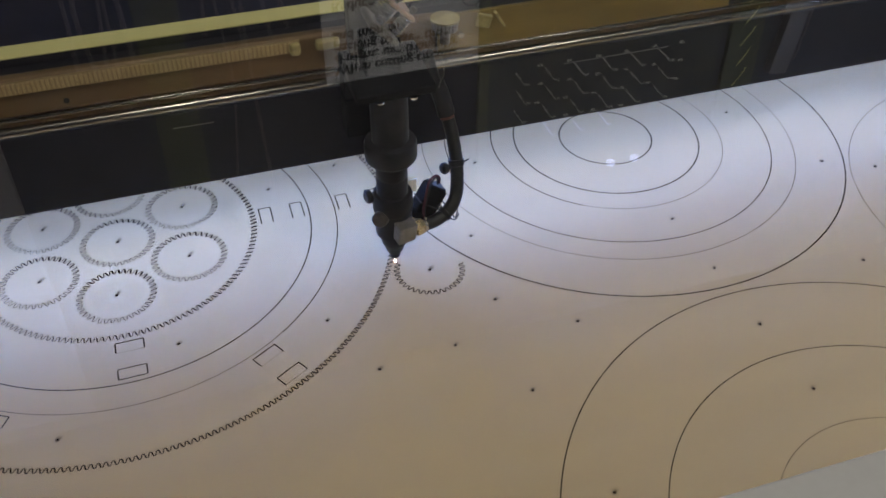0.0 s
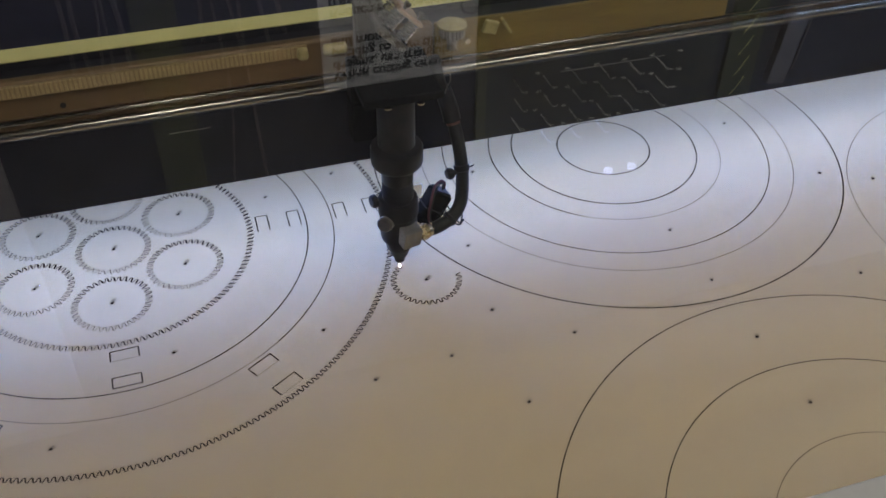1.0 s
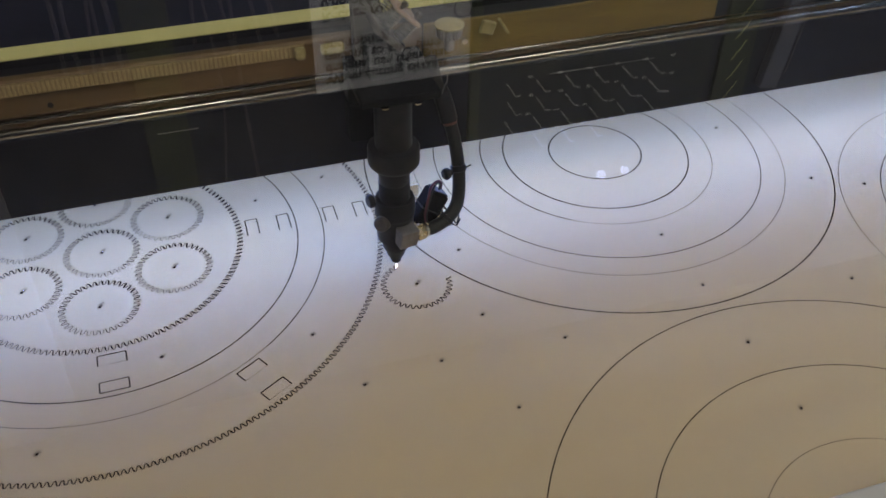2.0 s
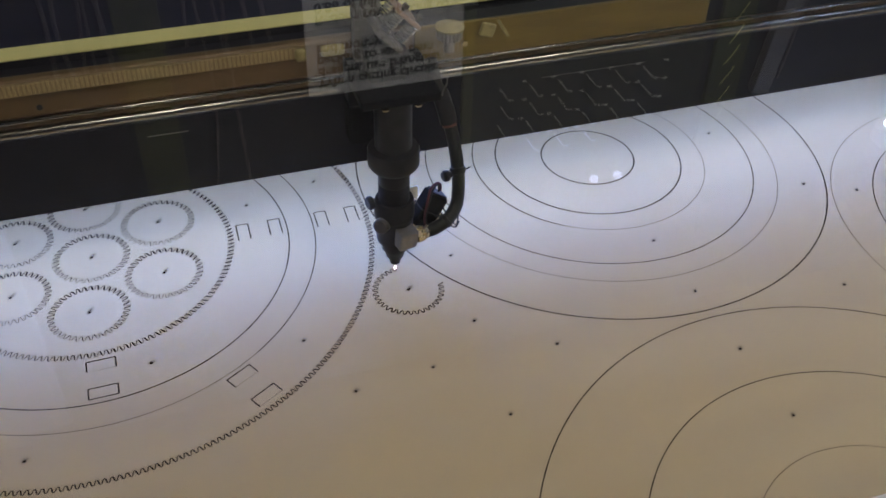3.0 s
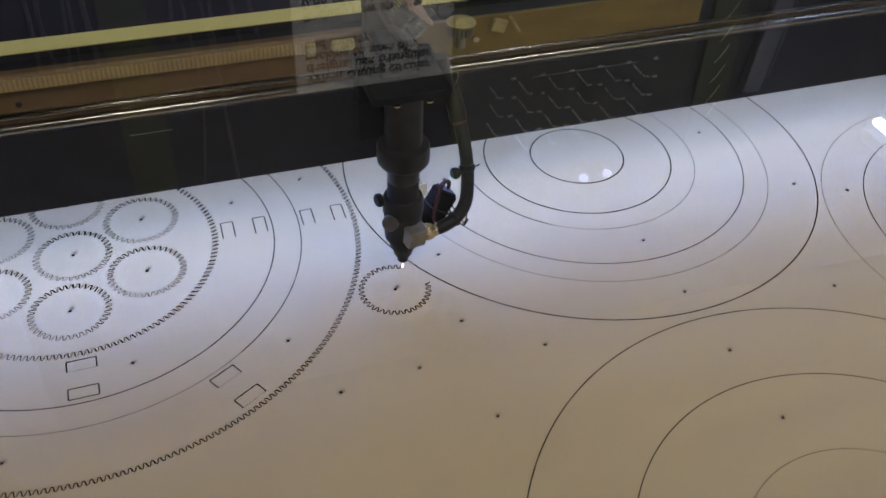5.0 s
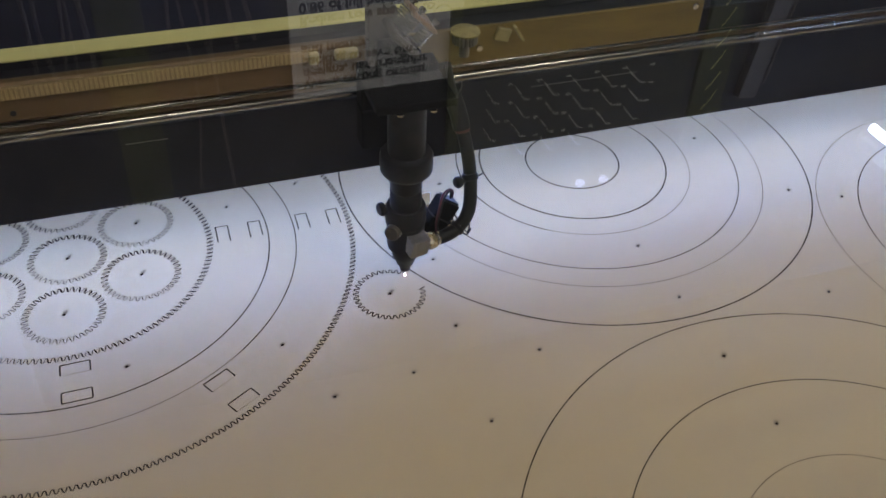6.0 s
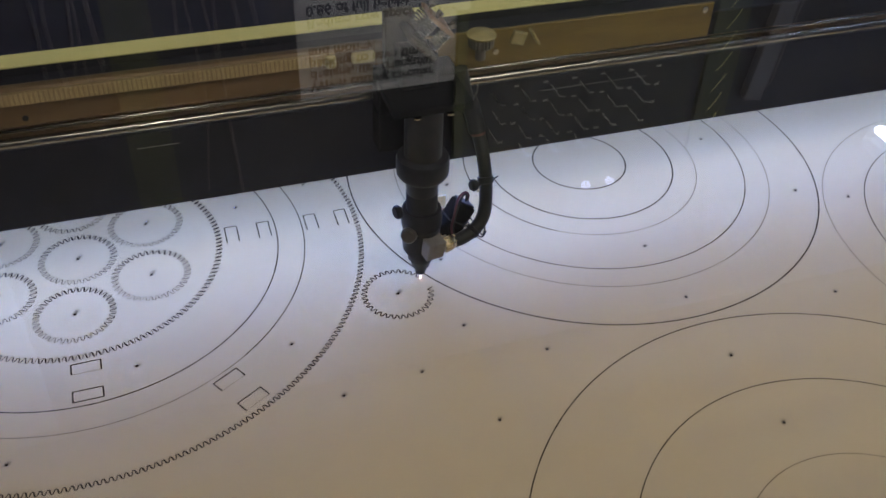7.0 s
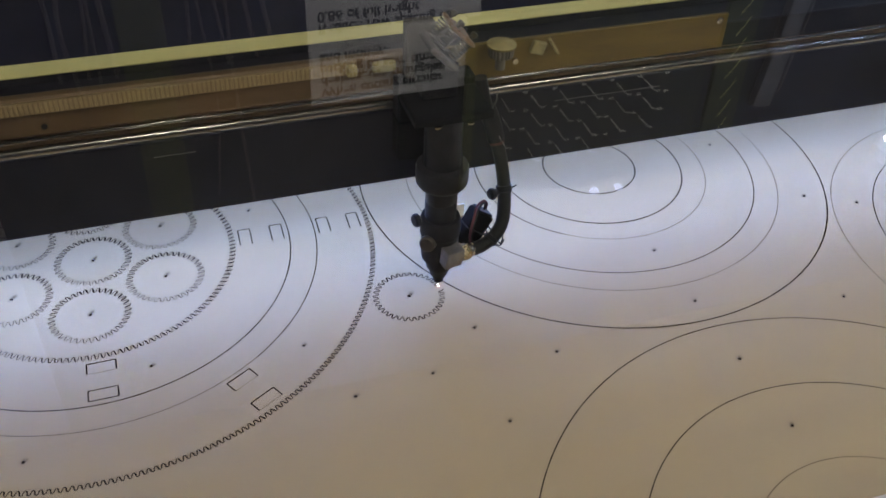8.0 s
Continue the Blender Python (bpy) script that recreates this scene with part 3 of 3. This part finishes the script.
# ---- laser head: origin at the cutting point ----
def laser_head():
    h = thing("laser_carriage", "black laser cutting carriage with brass fitting and air hose", "laser carriage")
    part("nozzle", lathe([(0.0022, 0.0085), (0.0048, 0.009), (0.0052, 0.013), (0.0082, 0.0175), (0.0095, 0.024), (0.0118, 0.027), (0.0122, 0.036)], 36), BLACK, h, "black conical nozzle", True)
    part("body", lathe([(0.0125, 0.0355), (0.0160, 0.038), (0.0166, 0.042), (0.0166, 0.0635), (0.0176, 0.065), (0.0180, 0.067), (0.0180, 0.0795), (0.0168, 0.083)], 44), BLACK, h, smooth=True)
    part("lens_tube", lathe([(0.0138, 0.0831), (0.0138, 0.100), (0.0135, 0.1005), (0.0138, 0.101), (0.0138, 0.1172)], 40), BLACK, h, smooth=True)
    part("collar", lathe([(0.0150, 0.1165), (0.0198, 0.1175), (0.0220, 0.1205), (0.0224, 0.1235), (0.0224, 0.1345), (0.0215, 0.137), (0.0165, 0.1385)], 48), BLACK, h, "wide knurled black collar", True)
    part("upper_tube", lathe([(0.0158, 0.1386), (0.0158, 0.1855)], 40), BLACK, h, smooth=True)
    part("mount_plate", box(-0.030, 0.036, -0.018, 0.028, 0.186, 0.1935, 0.0015), MATT_BLACK, h)
    part("carriage", box(-0.030, 0.024, 0.0285, 0.0494, 0.125, 0.1625, 0.002), MATT_BLACK, h, "black carriage block")
    part("slider", box(-0.030, 0.036, 0.0285, 0.0475, 0.163, 0.2, 0.002), MATT_BLACK, h, "wide black slider on the rails")
    for x in (-0.0105, 0.0165):
        part("bolt", lathe([(0.0028, 0.1838), (0.0032, 0.1842), (0.0032, 0.1855)], 12, m=pose(x, -0.0165, 0.0)), BRIGHT, h, "bright bolt head")
    # clamp knob
    kn = lathe([(0.0028, 0), (0.0028, 0.0022), (0.0052, 0.0026), (0.0062, 0.0036), (0.0062, 0.0066), (0.0048, 0.0082)], 18, m=pose(-0.0158, 0.004, 0.0795, 0, -90, 14))
    part("clamp_knob", kn, BLACK, h, smooth=True)
    # fittings
    part("barrel_fitting", lathe([(0.0064, 0), (0.0070, 0.0015), (0.0070, 0.0105), (0.0058, 0.0118)], 24, m=pose(-0.0105, -0.0072, 0.0635, 78, 0, -38)), DULL_BROWN, h, "tarnished brown plug", True)
    part("elbow_block", box(-0.0088, 0.0088, -0.0080, 0.0080, -0.0092, 0.0092, 0.0012), NICKEL, h, "dull nickel elbow block", at=pose(0.0052, -0.0168, 0.0508, 8, 4, 14))
    fm = pose(0.0130, -0.0150, 0.0478, 0, 86, 14)
    fit_ = part("hose_nut", lathe([(0.0052, 0), (0.0052, 0.002), (0.0078, 0.0025), (0.0078, 0.0095), (0.0062, 0.0105), (0.0062, 0.015)], 6, m=fm), BRASS, h, "brass hexagonal hose nut")
    part("ferrule", lathe([(0.0064, 0.0108), (0.0064, 0.0135)], 20, m=fm), BRIGHT, fit_)
    hose = [(0.025, -0.0122, 0.0482), (0.035, -0.0105, 0.0488), (0.0485, -0.006, 0.0530), (0.0585, 0.0, 0.0645), (0.0625, 0.010, 0.086), (0.0625, 0.020, 0.108), (0.0605, 0.030, 0.1265), (0.055, 0.036, 0.148), (0.048, 0.038, 0.17), (0.044, 0.04, 0.19)]
    part("air_hose", tube(hose, 0.0060, 16, 8), RUBBER, h, "black ribbed air hose", True)
    part("copper_ring", lathe([(0.0061, -0.0014), (0.0065, -0.001), (0.0065, 0.001), (0.0061, 0.0014)], 20, m=pose(0.0600, 0.0308, 0.1285, -22, -8, 0)), RED_BAND, h, "dark red hose ring", True)
    part("hose_sleeve", tube([(0.0594, 0.0318, 0.1305), (0.0575, 0.0345, 0.141), (0.0545, 0.0368, 0.152), (0.0515, 0.0378, 0.160)], 0.0078, 16, 5), BLACK, h, "black hose sleeve", True)
    part("pale_wire", tube([(0.0520, 0.030, 0.160), (0.0535, 0.029, 0.167), (0.0560, 0.029, 0.172), (0.0565, 0.030, 0.178)], 0.0006, 6, 5), CABLE, h)
    tie = part("hose_clip", lathe([(0.0064, -0.003), (0.0072, -0.0025), (0.0072, 0.0025), (0.0064, 0.003)], 20, m=pose(0.0626, 0.0125, 0.0915, -24, 0, 0)), BLACK, h)
    part("clip_lug", lathe([(0.0026, 0.0055), (0.0026, 0.0085), (0.0045, 0.0092), (0.0054, 0.0112), (0.0054, 0.0136), (0.0038, 0.0156)], 16, m=pose(0, 0, 0, 0, -90, 10)), BLACK, tie, smooth=True, at=pose(0.0626, 0.0115, 0.0895))
    part("tie_tail", tube([(0.006, 0, 0), (0.009, 0, 0.0005), (0.0115, 0, 0.002)], 0.0006, 6, 3), BLACK, tie, at=pose(0.0626, 0.0115, 0.0915))
    part("cable_tie", lathe([(0.0063, -0.0018), (0.0069, -0.0015), (0.0069, 0.0015), (0.0063, 0.0018)], 20, m=pose(0.0455, -0.0075, 0.0518, 0, 70, 25)), BLACK, h)
    # pointer module tilted towards the cutting point
    pm = pose(0.0358, 0.009, 0.0605, -8, 34, 0)
    shell = box(-0.0098, 0.0098, -0.0088, 0.0088, -0.0145, 0.0128, 0.0022, 2)
    lathe([(0.0078, -0.0215), (0.0088, -0.0200), (0.0088, -0.0140)], 24, shell)
    po = part("pointer_module", shell, MODULE, h, "black boxy pointer module", at=pm)
    part("pointer_cap", box(-0.0080, 0.0080, -0.0070, 0.0070, 0.0129, 0.0146, 0.0008), RUBBER, po)
    part("pointer_seam", box(-0.0101, 0.0101, -0.0091, 0.0091, -0.0050, -0.0038), RUBBER, po)
    part("pointer_bracket", box(0.014, 0.024, 0.006, 0.0075, 0.073, 0.086, 0.0004), WHITE_FRAME, h, "white plastic bracket")
    part("red_wire", tube([(0.027, -0.006, 0.050), (0.0262, -0.006, 0.060), (0.029, -0.004, 0.072), (0.034, 0.002, 0.0835), (0.041, 0.006, 0.086), (0.0455, 0.008, 0.0815), (0.0455, 0.009, 0.075)], 0.0011, 8, 6), RED_WIRE, h)
    part("dark_wire", tube([(0.0285, -0.006, 0.049), (0.0275, -0.006, 0.060), (0.0305, -0.004, 0.0715), (0.0355, 0.001, 0.081), (0.041, 0.006, 0.0838), (0.0440, 0.008, 0.0795), (0.0440, 0.009, 0.074)], 0.0010, 8, 6), RUBBER, h, "dark wire")
    for pts in ([(0.046, 0.004, 0.060), (0.052, -0.003, 0.050), (0.056, -0.006, 0.044), (0.059, -0.003, 0.050), (0.058, 0.002, 0.057)],
                [(0.044, 0.003, 0.056), (0.049, -0.003, 0.047), (0.055, -0.007, 0.0425), (0.060, -0.005, 0.047)],
                [(0.040, 0.0, 0.052), (0.043, -0.004, 0.058), (0.040, -0.006, 0.062), (0.037, -0.004, 0.056)]):
        part("thin_wire", tube(pts, 0.0007, 6, 6), RUBBER, h)
    # mirror mount with adjusting springs, leaning at 45 degrees
    mm = pose(0.009, 0.02, 0.2390, 0, 45, 0) @ Matrix.Diagonal((0.82, 0.82, 0.82, 1))
    part("mirror_base", box(-0.019, 0.018, -0.019, 0.02, -0.018, -0.011, 0.003, 3), DULL_BROWN, h, at=mm)
    part("mirror_plate", box(-0.017, 0.016, -0.017, 0.018, 0.0105, 0.015, 0.003, 3), COPPER, h, "copper-tinted mirror plate", at=mm)
    part("mirror_bracket", box(-0.022, 0.002, 0.034, 0.046, 0.2005, 0.249, 0.0015), DULL_BROWN, h, "dull brown mirror bracket")
    part("mount_post", box(-0.016, 0.014, 0.008, 0.033, 0.1945, 0.2255, 0.002), MATT_BLACK, h)
    for px, py in ((-0.010, -0.010), (0.009, -0.010), (-0.010, 0.012)):
        coil = [(px + 0.0058 * math.cos(k * 0.7), py + 0.0058 * math.sin(k * 0.7), -0.0105 + 0.0205 * k / 62) for k in range(63)]
        part("spring", tube(coil, 0.0011, 6, smooth_path=False), BRIGHT, h, "bright coil spring", True, at=mm)
        part("thumb_screw", lathe([(0.002, 0.0151), (0.002, 0.018), (0.0034, 0.0183), (0.0036, 0.0215), (0.0030, 0.0225)], 16, m=pose(px, py, 0)), DULL_BROWN, h, "dull brown thumb screw", at=mm)
    # belt with its clamps
    bl = part("belt", box(-0.95, -0.060, 0.0475, 0.0495, 0.2042, 0.2142), BELT_SHADED, h, "tan toothed belt")
    bm = bmesh.new()
    for k in range(252):
        x = -0.948 + k * 0.0035
        box(x, x + 0.0024, 0.0464, 0.0474, 0.2046, 0.2138, bm=bm)
    tagged(part("belt_teeth", bm, BELT, bl), kind="stuff")
    for x0, x1, z0, z1, m_ in ((-0.069, -0.060, 0.2035, 0.2145, TAN), (-0.048, -0.028, 0.2050, 0.2145, TAN)):
        part("belt_clamp", box(x0, x1, 0.0405, 0.0472, z0, z1, 0.003, 3), m_, h, "pale belt clamp block")
    part("belt_clamp", box(-0.0065, 0.0065, 0.0425, 0.0472, -0.006, 0.006, 0.0015), TAN, h, "pale belt clamp block", at=pose(0.0965, 0, 0.2085, 0, 18, 0))
    wheel = part("idler_wheel", lathe([(0.0105, 0.2205), (0.0122, 0.2213), (0.0122, 0.2228), (0.0060, 0.2238), (0.0030, 0.2255)], 32, m=pose(0.0585, 0.0335, 0)), TAN, h, "tan plastic idler wheel", True)
    cogw = lathe([(0.0042, 0.2001), (0.0042, 0.212), (0.0088, 0.2122), (0.0088, 0.2204)], 24, m=pose(0.0585, 0.0335, 0))
    for k in range(18):
        a = 2 * math.pi * k / 18
        lathe([(0.0013, 0.2125), (0.0013, 0.2202)], 6, cogw, pose(0.0585 + 0.0094 * math.cos(a), 0.0335 + 0.0094 * math.sin(a), 0))
    part("sprocket", cogw, NICKEL, wheel, "small dark sprocket")
    part("clamp_plate", box(-0.0012, 0.0012, -0.003, 0.003, -0.008, 0.008, 0.0004), TAN, h, "pale thin clamp plate", at=pose(0.1105, 0.044, 0.2085, 0, -32, 0))
    part("clamp_bolt", lathe([(0.0028, 0), (0.0028, 0.003)], 6, m=pose(0.074, 0.0405, 0.202, 90)), BRIGHT, h)
    part("clamp_bolt", lathe([(0.0022, 0), (0.0022, 0.004)], 6, m=pose(0.0675, 0.0405, 0.2075, 90)), BRIGHT, h)
    part("cutting_glow", lathe([(0.0002, -0.0002), (0.0006, 0.0002), (0.0009, 0.0009), (0.0006, 0.0018), (0.0002, 0.0032)], 14), SPARK, h, "glowing cutting point", True)
    return h


def motions():
    walk(GANTRY, [(t, pose(0, y, 0)) for t, x, y in HEAD_ROWS])
    walk(HEAD, [(t, pose(x, y, 0)) for t, x, y in HEAD_ROWS])
    for seg, t in RISING:
        t0, t1 = max(t - 0.1, 0.05), max(t, 0.15)
        walk(seg, [(0, pose(0, 0, -0.001)), (t0, pose(0, 0, -0.001)), (t1, pose(0, 0, TOP)), (8.0, pose(0, 0, TOP))])


room()
cabinet()
lid()
plywood()
GANTRY = gantry()
HEAD = laser_head()
tube_lamp()
wall_things()
notice()
motions()
